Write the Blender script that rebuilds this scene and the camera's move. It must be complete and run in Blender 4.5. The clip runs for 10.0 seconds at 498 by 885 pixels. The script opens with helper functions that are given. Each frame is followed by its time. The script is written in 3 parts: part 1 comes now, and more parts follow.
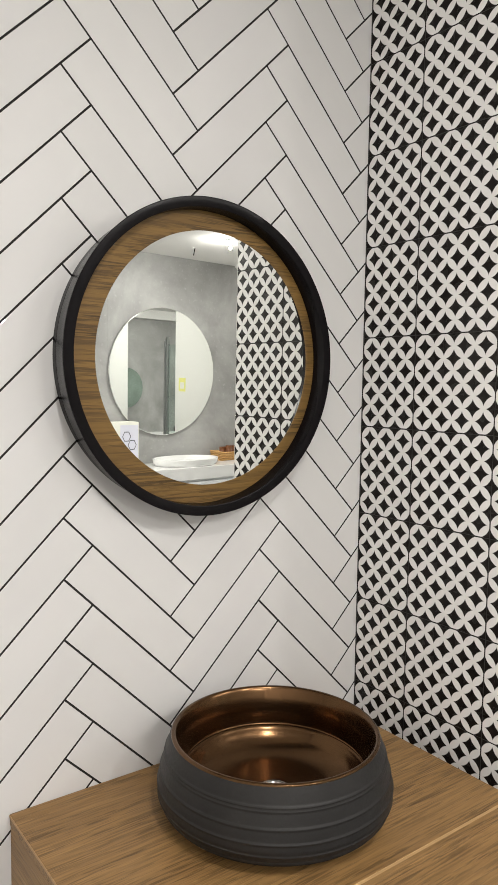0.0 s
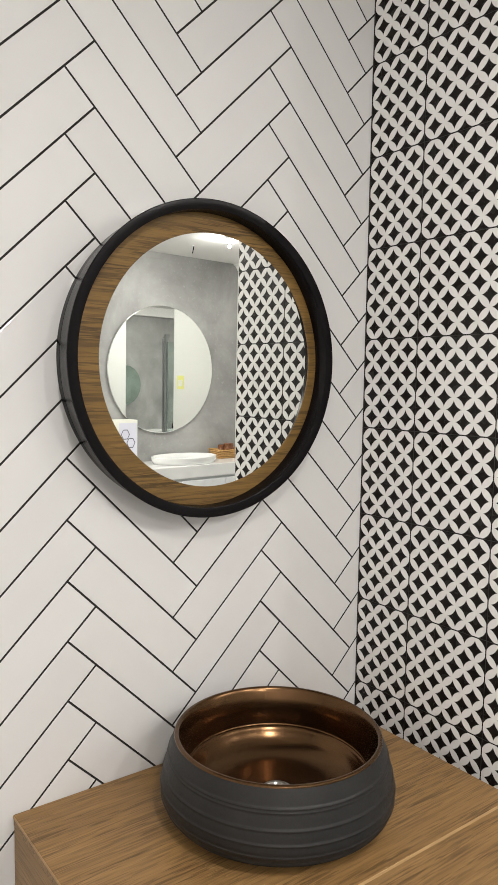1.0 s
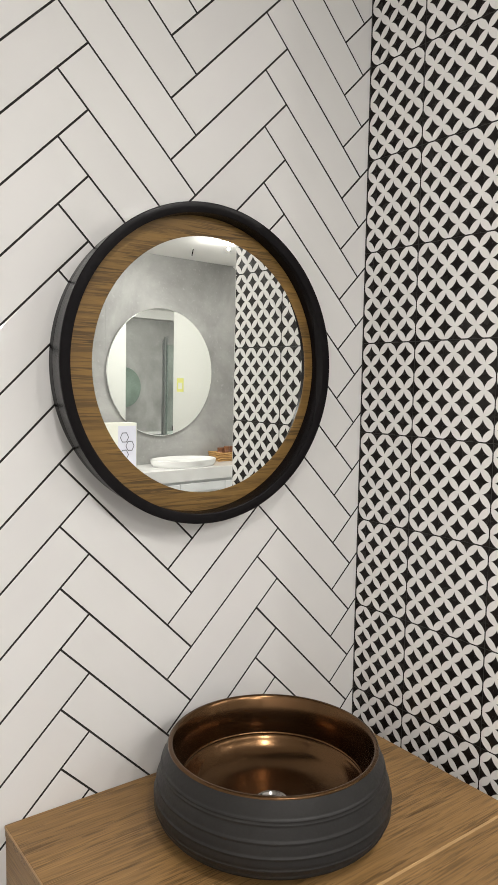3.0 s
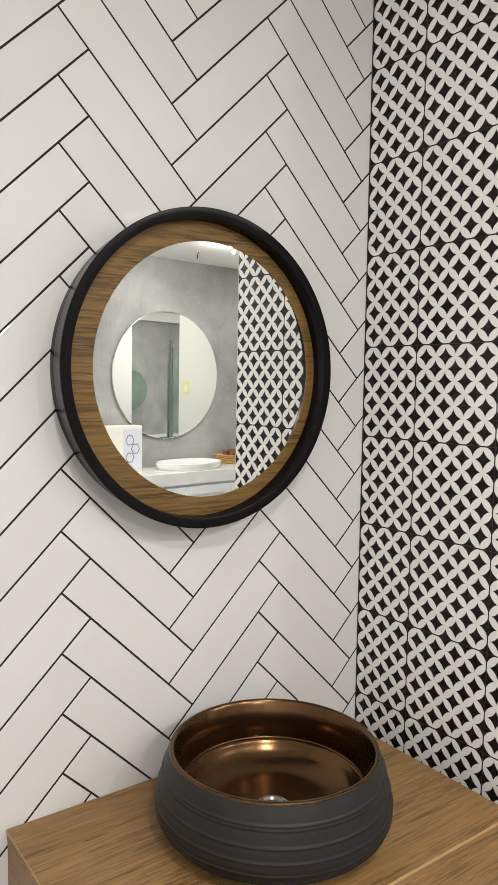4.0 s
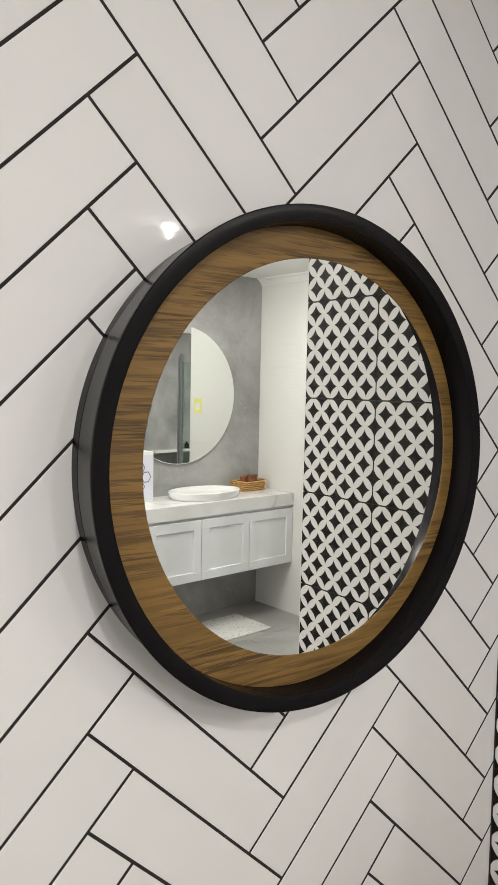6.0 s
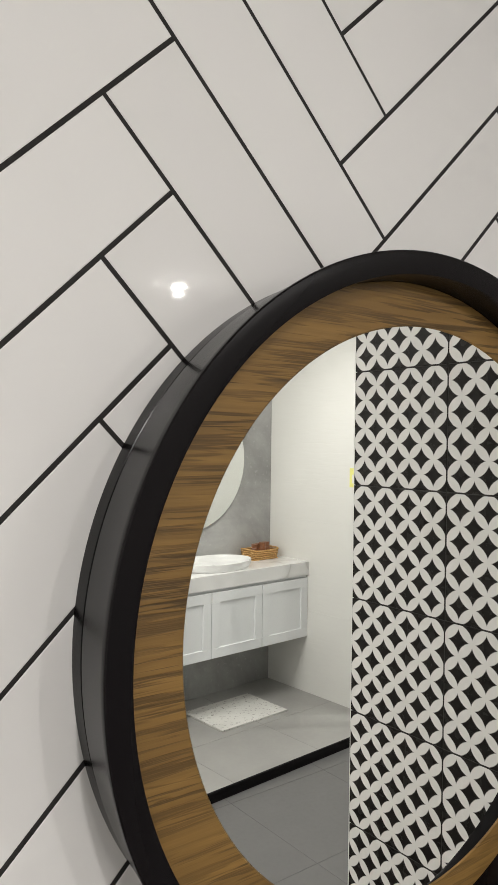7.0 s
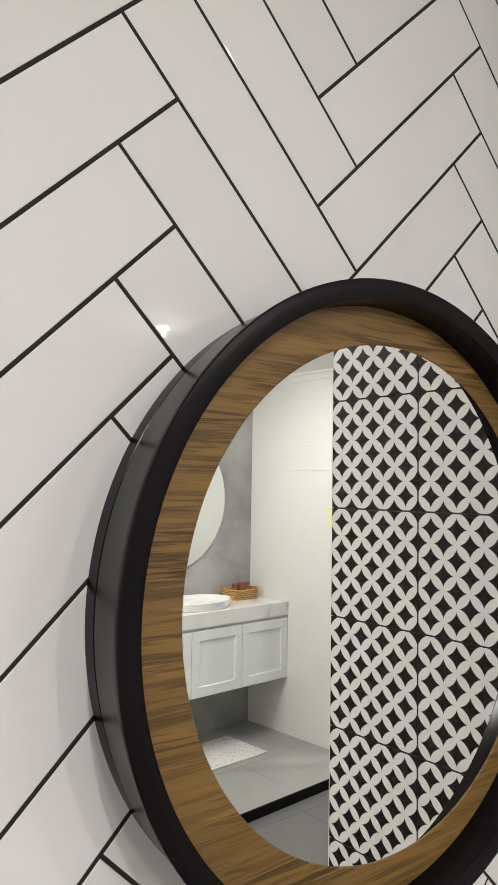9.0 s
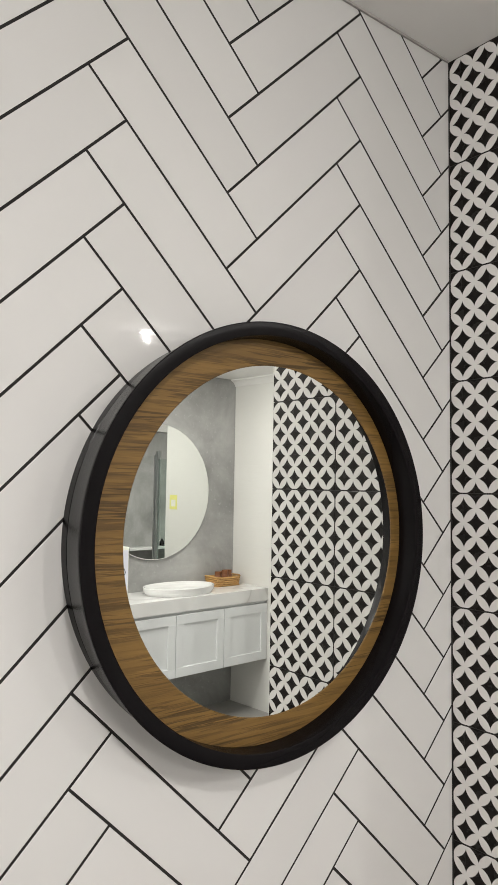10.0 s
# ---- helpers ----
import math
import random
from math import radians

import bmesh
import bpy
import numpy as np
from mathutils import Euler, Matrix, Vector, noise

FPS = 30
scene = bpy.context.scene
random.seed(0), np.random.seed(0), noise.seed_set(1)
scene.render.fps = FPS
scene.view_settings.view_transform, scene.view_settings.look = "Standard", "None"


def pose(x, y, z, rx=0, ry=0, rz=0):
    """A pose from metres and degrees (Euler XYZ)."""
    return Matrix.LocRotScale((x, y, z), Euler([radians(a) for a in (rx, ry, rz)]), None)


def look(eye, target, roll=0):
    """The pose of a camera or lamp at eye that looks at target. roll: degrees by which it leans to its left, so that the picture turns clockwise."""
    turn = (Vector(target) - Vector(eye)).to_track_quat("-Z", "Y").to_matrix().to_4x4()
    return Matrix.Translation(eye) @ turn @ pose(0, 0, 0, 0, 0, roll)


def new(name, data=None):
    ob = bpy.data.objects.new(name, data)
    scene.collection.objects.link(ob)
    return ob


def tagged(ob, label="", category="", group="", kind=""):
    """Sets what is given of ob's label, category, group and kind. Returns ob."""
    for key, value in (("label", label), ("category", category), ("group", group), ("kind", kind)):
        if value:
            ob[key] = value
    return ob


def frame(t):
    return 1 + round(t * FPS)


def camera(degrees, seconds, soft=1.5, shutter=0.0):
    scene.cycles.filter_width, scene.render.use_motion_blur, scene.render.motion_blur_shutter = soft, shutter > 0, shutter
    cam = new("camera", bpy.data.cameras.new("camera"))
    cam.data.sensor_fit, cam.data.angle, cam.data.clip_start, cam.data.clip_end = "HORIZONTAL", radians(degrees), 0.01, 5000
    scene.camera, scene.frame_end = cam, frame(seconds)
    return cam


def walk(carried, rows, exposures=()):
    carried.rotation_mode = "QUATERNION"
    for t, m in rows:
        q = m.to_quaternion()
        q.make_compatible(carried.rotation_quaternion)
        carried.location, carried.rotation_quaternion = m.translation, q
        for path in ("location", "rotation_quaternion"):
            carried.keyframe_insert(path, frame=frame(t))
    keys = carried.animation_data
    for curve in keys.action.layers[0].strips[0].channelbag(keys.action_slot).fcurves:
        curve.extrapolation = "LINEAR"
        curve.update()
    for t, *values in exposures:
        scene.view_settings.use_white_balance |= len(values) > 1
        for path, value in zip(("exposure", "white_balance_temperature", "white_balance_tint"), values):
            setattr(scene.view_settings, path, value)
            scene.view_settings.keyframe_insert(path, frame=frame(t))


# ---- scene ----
cam = camera(38.1, 10.0, soft=1.2)
PATH = [
    (0, (-1.194, -1.18, 1.542), (-0.009, 0.423, 1.381), 0.8),
    (0.5, (-1.205, -1.18, 1.551), (-0.017, 0.421, 1.383), 0.9),
    (1, (-1.204, -1.176, 1.552), (-0.013, 0.422, 1.382), 0.9),
    (1.5, (-1.195, -1.179, 1.557), (-0.003, 0.418, 1.388), 0.9),
    (2, (-1.192, -1.174, 1.557), (0.01, 0.416, 1.39), 1.0),
    (2.5, (-1.191, -1.168, 1.557), (0.007, 0.424, 1.39), 1.0),
    (4, (-1.179, -1.177, 1.562), (-0.005, 0.434, 1.403), 0.8),
    (4.5, (-1.174, -1.149, 1.573), (0.003, 0.459, 1.413), 0.9),
    (5, (-1.144, -1.012, 1.583), (0.03, 0.599, 1.424), 0.9),
    (5.5, (-1.091, -0.845, 1.631), (0.089, 0.762, 1.471), 1.0),
    (5.7, (-1.062, -0.78, 1.648), (0.118, 0.827, 1.485), 1.0),
    (7, (-0.918, -0.443, 1.724), (0.261, 1.179, 1.729), 0.56),
    (7.5, (-0.911, -0.383, 1.739), (0.274, 1.230, 1.800), 0.70),
    (8, (-0.911, -0.376, 1.718), (0.277, 1.232, 1.849), 0.67),
    (8.5, (-0.925, -0.405, 1.707), (0.273, 1.194, 1.839), 0.69),
    (9, (-0.970, -0.500, 1.684), (0.248, 1.081, 1.817), 0.70),
    (9.5, (-1.002, -0.643, 1.669), (0.219, 0.936, 1.795), 0.72),
    (10, (-1.084, -0.797, 1.655), (0.146, 0.776, 1.781), 0.7),
]
walk(cam, [(t, look(eye, target, roll)) for t, eye, target, roll in PATH],
     [(0, -0.07), (4.5, -0.09), (5.5, -0.17), (7, -0.28), (9, -0.24), (10, -0.22)])

# ---------------------------------------------------------------- world and light
CEIL = 2.45
world = bpy.data.worlds.new("world")
scene.world = world
world.use_nodes = True
world.node_tree.nodes["Background"].inputs[0].default_value = (1.0, 0.96, 0.9, 1)
world.node_tree.nodes["Background"].inputs[1].default_value = 0.05


def lamp(x, y, down, fill, colour=(1.0, 0.966, 0.92)):
    """One small ceiling downlight: its beam, and an added point light as fill."""
    beam = bpy.data.lights.new("downlight_beam", "AREA")
    beam.shape, beam.size, beam.energy, beam.color = "DISK", 0.06, down, colour
    new("downlight_beam", beam).matrix_world = pose(x, y, CEIL - 0.022)
    # Added bare point below the lens; it lightens the ceiling and upper walls.
    rim = bpy.data.lights.new("downlight_fill", "POINT")
    rim.shadow_soft_size, rim.energy, rim.color = 0.007, fill, colour
    new("downlight_fill", rim).matrix_world = pose(x, y, CEIL - 0.055)


# Second and fifth added to fill the walls, last two to lighten the recess.
DOWNLIGHTS = [(-1.0, -1.45, 11, 11), (-0.35, -2.25, 13, 9), (0.72, -2.35, 11, 8), (1.58, -2.75, 10, 7), (-1.2, -2.8, 18, 13), (2.95, -1.2, 10, 10), (4.2, -1.5, 34, 26)]
for lx, ly, down, fill in DOWNLIGHTS:
    lamp(lx, ly, down, fill)


# ---------------------------------------------------------------- materials
class Mat:
    """Small wrapper to chain shader nodes."""

    def __init__(self, name):
        self.m = bpy.data.materials.new(name)
        self.m.use_nodes = True
        self.t = self.m.node_tree
        self.b = self.t.nodes["Principled BSDF"]

    def node(self, kind, **inputs):
        n = self.t.nodes.new(kind)
        for key, value in inputs.items():
            key = key.replace("_", " ")
            if isinstance(value, bpy.types.NodeSocket):
                self.t.links.new(value, n.inputs[key])
            else:
                n.inputs[key].default_value = value
        return n

    def link(self, a, b):
        self.t.links.new(a, b)

    def math(self, op, a, b=None, c=None):
        n = self.t.nodes.new("ShaderNodeMath")
        n.operation = op
        for i, v in enumerate((a, b, c)):
            if v is None:
                continue
            if isinstance(v, bpy.types.NodeSocket):
                self.t.links.new(v, n.inputs[i])
            else:
                n.inputs[i].default_value = v
        return n.outputs[0]

    def coords(self, scale=(1, 1, 1), kind="Object", shift=None):
        tc = self.t.nodes.new("ShaderNodeTexCoord")
        mp = self.t.nodes.new("ShaderNodeMapping")
        mp.inputs["Scale"].default_value = scale
        self.link(tc.outputs[kind], mp.inputs["Vector"])
        if shift is not None:
            self.link(shift, mp.inputs["Location"])
        return mp.outputs[0]

    def noise(self, vec, scale, detail=4.0, rough=0.55, distortion=0.0):
        n = self.node("ShaderNodeTexNoise", Scale=scale, Detail=detail, Roughness=rough, Distortion=distortion)
        self.link(vec, n.inputs["Vector"])
        return n.outputs["Fac"]

    def ramp(self, fac, *stops):
        n = self.t.nodes.new("ShaderNodeValToRGB")
        e = n.color_ramp.elements
        while len(e) < len(stops):
            e.new(0.5)
        for el, (pos, col) in zip(e, stops):
            el.position, el.color = pos, (*col, 1) if len(col) == 3 else col
        self.link(fac, n.inputs[0])
        return n.outputs[0]

    def mix(self, fac, a, b, blend="MIX"):
        n = self.t.nodes.new("ShaderNodeMix")
        n.data_type, n.blend_type = "RGBA", blend
        for sock, v in ((n.inputs[0], fac), (n.inputs[6], a), (n.inputs[7], b)):
            if isinstance(v, bpy.types.NodeSocket):
                self.link(v, sock)
            else:
                sock.default_value = v if not isinstance(v, tuple) or len(v) == 4 else (*v, 1)
        return n.outputs[2]

    def bump(self, height, strength, distance=0.001):
        n = self.node("ShaderNodeBump", Strength=strength, Distance=distance)
        self.link(height, n.inputs["Height"])
        self.link(n.outputs[0], self.b.inputs["Normal"])

    def set(self, **inputs):
        for key, value in inputs.items():
            key = key.replace("_", " ")
            if isinstance(value, bpy.types.NodeSocket):
                self.link(value, self.b.inputs[key])
            else:
                self.b.inputs[key].default_value = (*value, 1) if isinstance(value, tuple) and len(value) == 3 else value
        return self.m


def white_tile():
    k = Mat("white_glazed_tile")
    rnd = k.t.nodes.new("ShaderNodeObjectInfo").outputs["Random"]
    tone = k.ramp(rnd, (0.0, (0.675, 0.668, 0.662)), (1.0, (0.71, 0.703, 0.697)))
    v = k.coords()
    cloud = k.noise(v, 9.0, 3)
    col = k.mix(k.math("MULTIPLY", cloud, 0.10), tone, (0.56, 0.55, 0.535))
    k.bump(k.noise(v, 11.0, 2), 0.07, 0.003)
    rough = k.ramp(k.noise(v, 30.0, 4), (0.3, (0.018,) * 3), (0.75, (0.034,) * 3))
    return k.set(Base_Color=col, Roughness=rough, IOR=1.45)


def grout(name, colour):
    k = Mat(name)
    v = k.coords()
    n = k.noise(v, 260.0, 4)
    col = k.mix(n, tuple(c * 0.65 for c in colour), tuple(c * 1.35 for c in colour))
    k.bump(n, 0.5, 0.001)
    return k.set(Base_Color=col, Roughness=0.9)


def patterned_tile():
    """Four-petal pattern, four repeats across a 200 mm tile: white petals on a near-black glaze."""
    k = Mat("patterned_cement_tile")
    sep = k.t.nodes.new("ShaderNodeSeparateXYZ")
    k.link(k.coords((20.2, 20.2, 20.2)), sep.inputs[0])
    p, r = sep.outputs["Y"], sep.outputs["Z"]
    s, d = k.math("ADD", p, r), k.math("SUBTRACT", p, r)

    def petal(along, across):
        u = k.math("SUBTRACT", k.math("FRACT", k.math("ADD", along, 100.5)), 0.5)
        w = k.math("ABSOLUTE", k.math("SUBTRACT", k.math("FRACT", across), 0.5))
        half = k.math("SUBTRACT", k.math("SQRT", k.math("SUBTRACT", 0.74, k.math("MULTIPLY", u, u))), 0.649)
        return k.math("SUBTRACT", half, w)

    inside = k.math("MAXIMUM", petal(s, k.math("ADD", d, 100.0)), petal(d, k.math("ADD", s, 100.0)))
    v = k.coords()
    wob = k.math("MULTIPLY", k.math("SUBTRACT", k.noise(v, 160.0, 3), 0.5), 0.035)
    mask = k.math("SMOOTH_MIN", k.math("MAXIMUM", k.math("MULTIPLY_ADD", k.math("ADD", inside, wob), 26.0, 0.5), 0.0), 1.0, 0.05)
    # soft blotches in both glazes
    edge = k.math("MAXIMUM", k.math("ABSOLUTE", p), k.math("ABSOLUTE", r))
    mask = k.math("MULTIPLY", mask, k.math("LESS_THAN", edge, 1.992))
    cloud = k.noise(v, 22.0, 4)
    white = k.mix(cloud, (0.87, 0.855, 0.84), (0.80, 0.78, 0.765))
    dark = k.mix(k.noise(v, 45.0, 5), (0.007, 0.006, 0.0055), (0.020, 0.017, 0.015))
    col = k.mix(mask, dark, white)
    k.bump(k.noise(v, 18.0, 3), 0.10, 0.003)
    rough = k.ramp(k.noise(v, 60.0, 4), (0.3, (0.22,) * 3), (0.8, (0.32,) * 3))
    return k.set(Base_Color=col, Roughness=rough, Specular_IOR_Level=0.15)


def oak(name, along=0, light=(0.40, 0.232, 0.088), dark=(0.075, 0.036, 0.012), rough=0.42, streaks=1.0):
    """Stained oak veneer; the grain runs along the given axis."""
    k = Mat(name)

    def stretched(lengthwise, across):
        return tuple(lengthwise if i == along else across for i in range(3))

    mid = tuple(0.55 * a + 0.45 * b for a, b in zip(light, dark))
    figure = k.noise(k.coords(stretched(2.2, 26.0)), 1.0, 4, 0.6, 1.2)
    rings = k.noise(k.coords(stretched(4.0, 95.0)), 1.0, 4, 0.6, 0.8)
    fibre = k.noise(k.coords(stretched(18.0, 620.0)), 1.0, 3, 0.6)
    tone = k.ramp(figure, (0.30, mid), (0.62, light))
    tone = k.mix(k.ramp(rings, (0.40, (0, 0, 0)), (0.66, (0.75,) * 3)), tone, mid)
    tone = k.mix(k.math("MULTIPLY", fibre, 0.35), tone, tuple(0.6 * m for m in mid))
    # open pores: short dark dashes that gather in bands
    gather = k.ramp(k.noise(k.coords(stretched(3.0, 38.0)), 1.0, 3, 0.5, 0.5), (0.36, (0, 0, 0)), (0.58, (1, 1, 1)))
    dash = k.ramp(k.noise(k.coords(stretched(13.0, 300.0)), 1.0, 2, 0.5, 0.4), (0.51, (0, 0, 0)), (0.575, (1, 1, 1)))
    line = k.ramp(k.noise(k.coords(stretched(6.5, 150.0)), 1.0, 2, 0.45, 0.9), (0.56, (0, 0, 0)), (0.625, (1, 1, 1)))
    hair = k.ramp(k.noise(k.coords(stretched(16.0, 900.0)), 1.0, 2, 0.6, 0.3), (0.36, (0.35,) * 3), (0.56, (1, 1, 1)))
    dash = k.math("MULTIPLY", k.math("MULTIPLY", dash, hair), k.math("MULTIPLY_ADD", gather, 0.62, 0.34))
    line = k.math("MULTIPLY", k.math("MULTIPLY", line, k.math("MULTIPLY_ADD", hair, 0.5, 0.5)), k.math("MULTIPLY_ADD", gather, 0.9, 0.1))
    pores = k.math("MAXIMUM", dash, line)
    tone = k.mix(k.math("MULTIPLY", pores, streaks), tone, tuple(c * 0.3 for c in dark))
    k.bump(k.math("SUBTRACT", fibre, k.math("MULTIPLY", pores, 1.2)), 0.3, 0.0006)
    return k.set(Base_Color=tone, Roughness=k.ramp(fibre, (0.2, (rough - 0.06,) * 3), (0.8, (rough + 0.12,) * 3)), Specular_IOR_Level=0.35)


def plain(name, colour, rough=0.5, metal=0.0, vary=0.12, scale=14.0, relief=0.0, **more):
    k = Mat(name)
    v = k.coords()
    a = k.noise(v, scale, 5)
    b = k.noise(v, scale * 9, 3)
    col = k.mix(a, tuple(c * (1 - vary) for c in colour), tuple(min(1, c * (1 + vary)) for c in colour))
    col = k.mix(k.math("MULTIPLY", b, vary), col, tuple(c * 0.8 for c in colour))
    if relief:
        k.bump(b, relief, 0.001)
    r = k.ramp(b, (0.25, (max(0.01, rough * 0.85),) * 3), (0.75, (min(1, rough * 1.15),) * 3))
    return k.set(Base_Color=col, Roughness=r, Metallic=metal, **more)


def wavy_tile():
    """Large white wall tile with a faint wavy relief."""
    k = Mat("white_wavy_tile")
    v = k.coords((1.0, 1.6, 14.0))
    w = k.noise(v, 2.6, 4, 0.5, 0.8)
    col = k.mix(k.noise(k.coords(), 2.0, 4), (0.74, 0.735, 0.70), (0.80, 0.795, 0.77))
    k.bump(w, 0.35, 0.004)
    return k.set(Base_Color=col, Roughness=0.3)


def concrete_tile():
    k = Mat("grey_concrete_look_tile")
    v = k.coords()
    big = k.noise(v, 1.7, 6, 0.62, 0.4)
    mid = k.noise(v, 7.0, 6, 0.6)
    specks = k.ramp(k.noise(v, 38.0, 3, 0.5), (0.60, (0, 0, 0)), (0.74, (1, 1, 1)))
    col = k.ramp(big, (0.36, (0.24, 0.238, 0.23)), (0.64, (0.49, 0.488, 0.475)))
    col = k.mix(k.math("MULTIPLY", mid, 0.5), col, (0.32, 0.32, 0.315))
    col = k.mix(k.math("MULTIPLY", specks, 0.5), col, (0.5, 0.5, 0.49))
    return k.set(Base_Color=col, Roughness=k.ramp(mid, (0.3, (0.28,) * 3), (0.7, (0.42,) * 3)))


def marble():
    k = Mat("white_veined_stone")
    v = k.coords()
    w = k.noise(v, 1.3, 3, 0.5, 1.0)
    vein = k.math("ABSOLUTE", k.math("SUBTRACT", w, 0.5))
    col = k.ramp(vein, (0.0, (0.60, 0.59, 0.57)), (0.012, (0.76, 0.755, 0.745)), (0.05, (0.82, 0.815, 0.805)))
    return k.set(Base_Color=col, Roughness=0.18)


def bronze():
    """Metallic bronze glaze, lightly mottled."""
    k = Mat("bronze_glaze")
    v = k.coords()
    a = k.noise(v, 7.0, 3)
    col = k.mix(a, (0.103, 0.056, 0.026), (0.135, 0.074, 0.035))
    return k.set(Base_Color=col, Metallic=0.95, Roughness=k.ramp(k.noise(v, 5.0, 2), (0.3, (0.19,) * 3), (0.75, (0.23,) * 3)))


def speckled():
    k = Mat("speckled_bath_mat")
    v = k.coords()
    spots = k.ramp(k.noise(v, 48.0, 2), (0.60, (0, 0, 0)), (0.66, (1, 1, 1)))
    base = k.mix(k.noise(v, 7.0, 4), (0.60, 0.59, 0.56), (0.70, 0.69, 0.66))
    col = k.mix(k.math("MULTIPLY", spots, 0.8), base, (0.20, 0.19, 0.18))
    k.bump(k.noise(v, 220.0, 2), 0.6, 0.003)
    return k.set(Base_Color=col, Roughness=0.95)


def satin_black():
    k = Mat("black_satin_paint")
    v = k.coords()
    col = k.mix(k.noise(v, 6.0, 3), (0.0042, 0.0034, 0.0040), (0.0058, 0.0047, 0.0055))
    return k.set(Base_Color=col, Roughness=k.ramp(k.noise(v, 9.0, 3), (0.3, (0.2,) * 3), (0.7, (0.27,) * 3)), IOR=1.22)


def mirror_glass():
    k = Mat("mirror_silver")
    return k.set(Base_Color=(0.86, 0.88, 0.86), Metallic=1.0, Roughness=0.0)


def clear_glass(name, tint):
    k = Mat(name)
    return k.set(Base_Color=tint, Transmission_Weight=1.0, Roughness=0.0, IOR=1.45)


def glow(name, colour, strength):
    k = Mat(name)
    return k.set(Base_Color=(0.8, 0.8, 0.8), Emission_Color=colour, Emission_Strength=strength)


M_TILE = white_tile()
M_GROUT = grout("black_grout", (0.014, 0.0125, 0.012))
M_DARKGROUT = grout("charcoal_grout", (0.03, 0.027, 0.025))
M_PATTERN = patterned_tile()
M_OAK_TOP = oak("oak_worktop", 0, streaks=0.6)
M_OAK_SIDE = oak("oak_side_panel", 1, streaks=0.6)
M_OAK_RING = oak("oak_ring", 0, (0.262, 0.150, 0.040), (0.040, 0.019, 0.005), 0.5, 0.75)
M_OAK_EDGE = oak("oak_edge_band", 0, (0.56, 0.36, 0.17), (0.36, 0.20, 0.085), streaks=0.25)
M_BLACK = satin_black()
M_STONEWARE = plain("matt_charcoal_stoneware", (0.0140, 0.0129, 0.0125), 0.5, 0.0, 0.16, 22.0, 0.12, Specular_IOR_Level=0.35)
M_BRONZE = bronze()
M_CHROME = plain("chrome", (0.30, 0.285, 0.27), 0.16, 1.0, 0.04)
M_MIRROR = mirror_glass()
M_PAINT = plain("white_ceiling_paint", (0.87, 0.86, 0.84), 0.7, 0.0, 0.03, 3.0, 0.05)
M_WALLPAINT = plain("white_wall_tile", (0.78, 0.78, 0.75), 0.25, 0.0, 0.04, 2.0)
M_WHITETILE = wavy_tile()
M_CONCRETE = concrete_tile()
M_FLOOR = plain("dark_grey_floor_tile", (0.145, 0.142, 0.14), 0.4, 0.0, 0.12, 5.0)
M_FLOOR2 = plain("grey_floor_tile", (0.34, 0.333, 0.318), 0.33, 0.0, 0.16, 4.0)
M_CABINET = plain("white_lacquer", (0.83, 0.845, 0.855), 0.3, 0.0, 0.02)
M_MARBLE = marble()
M_CERAMIC = plain("white_ceramic", (0.82, 0.82, 0.81), 0.1, 0.0, 0.02)
M_WICKER = plain("woven_rattan", (0.62, 0.36, 0.13), 0.6, 0.0, 0.35, 120.0, 0.6)
M_SOAP = plain("brown_glass_jars", (0.22, 0.085, 0.035), 0.3, 0.0, 0.25, 60.0)
M_YELLOW = plain("yellow_paper", (0.82, 0.80, 0.25), 0.6, 0.0, 0.05)
M_PAPER = plain("white_paper", (0.8, 0.8, 0.72), 0.6, 0.0, 0.05)
M_MAT = speckled()
M_GREENMIRROR = plain("green_tinted_mirror", (0.50, 0.63, 0.56), 0.06, 1.0, 0.04)
M_GLASS = clear_glass("green_tinted_glass", (0.82, 0.93, 0.88))
M_ALU = plain("brushed_aluminium", (0.62, 0.64, 0.64), 0.3, 1.0, 0.06)
M_GLOW = glow("lit_diffuser", (1.0, 0.94, 0.86), 22.0)
M_LILAC = plain("pale_lilac_card", (0.68, 0.68, 0.78), 0.5, 0.0, 0.04)
M_INK = plain("dark_grey_ink", (0.10, 0.10, 0.12), 0.6)


# ---------------------------------------------------------------- mesh helpers
def part(name, bm, material, parent=None, label="", smooth=False):
    me = bpy.data.meshes.new(name)
    bmesh.ops.recalc_face_normals(bm, faces=bm.faces)
    bm.to_mesh(me)
    bm.free()
    me.materials.append(material)
    if smooth:
        for p in me.polygons:
            p.use_smooth = True
    ob = new(name, me)
    if parent is not None:
        ob.parent = parent
    if label:
        ob["label"] = label
    return ob


def thing(name, x=0, y=0, z=0, label="", category="", group="", kind="", rz=0):
    ob = new(name)
    ob.empty_display_size = 0.05
    ob.matrix_world = pose(x, y, z, 0, 0, rz)
    return tagged(ob, label, category, group, kind)


def box(x0, y0, z0, x1, y1, z1, bevel=0.0, seg=2):
    bm = bmesh.new()
    bmesh.ops.create_cube(bm, size=1, matrix=Matrix.Translation(((x0 + x1) / 2, (y0 + y1) / 2, (z0 + z1) / 2)) @ Matrix.Diagonal((abs(x1 - x0), abs(y1 - y0), abs(z1 - z0), 1)))
    if bevel:
        bmesh.ops.bevel(bm, geom=bm.edges[:], offset=bevel, segments=seg, affect="EDGES", profile=0.6)
    return bm


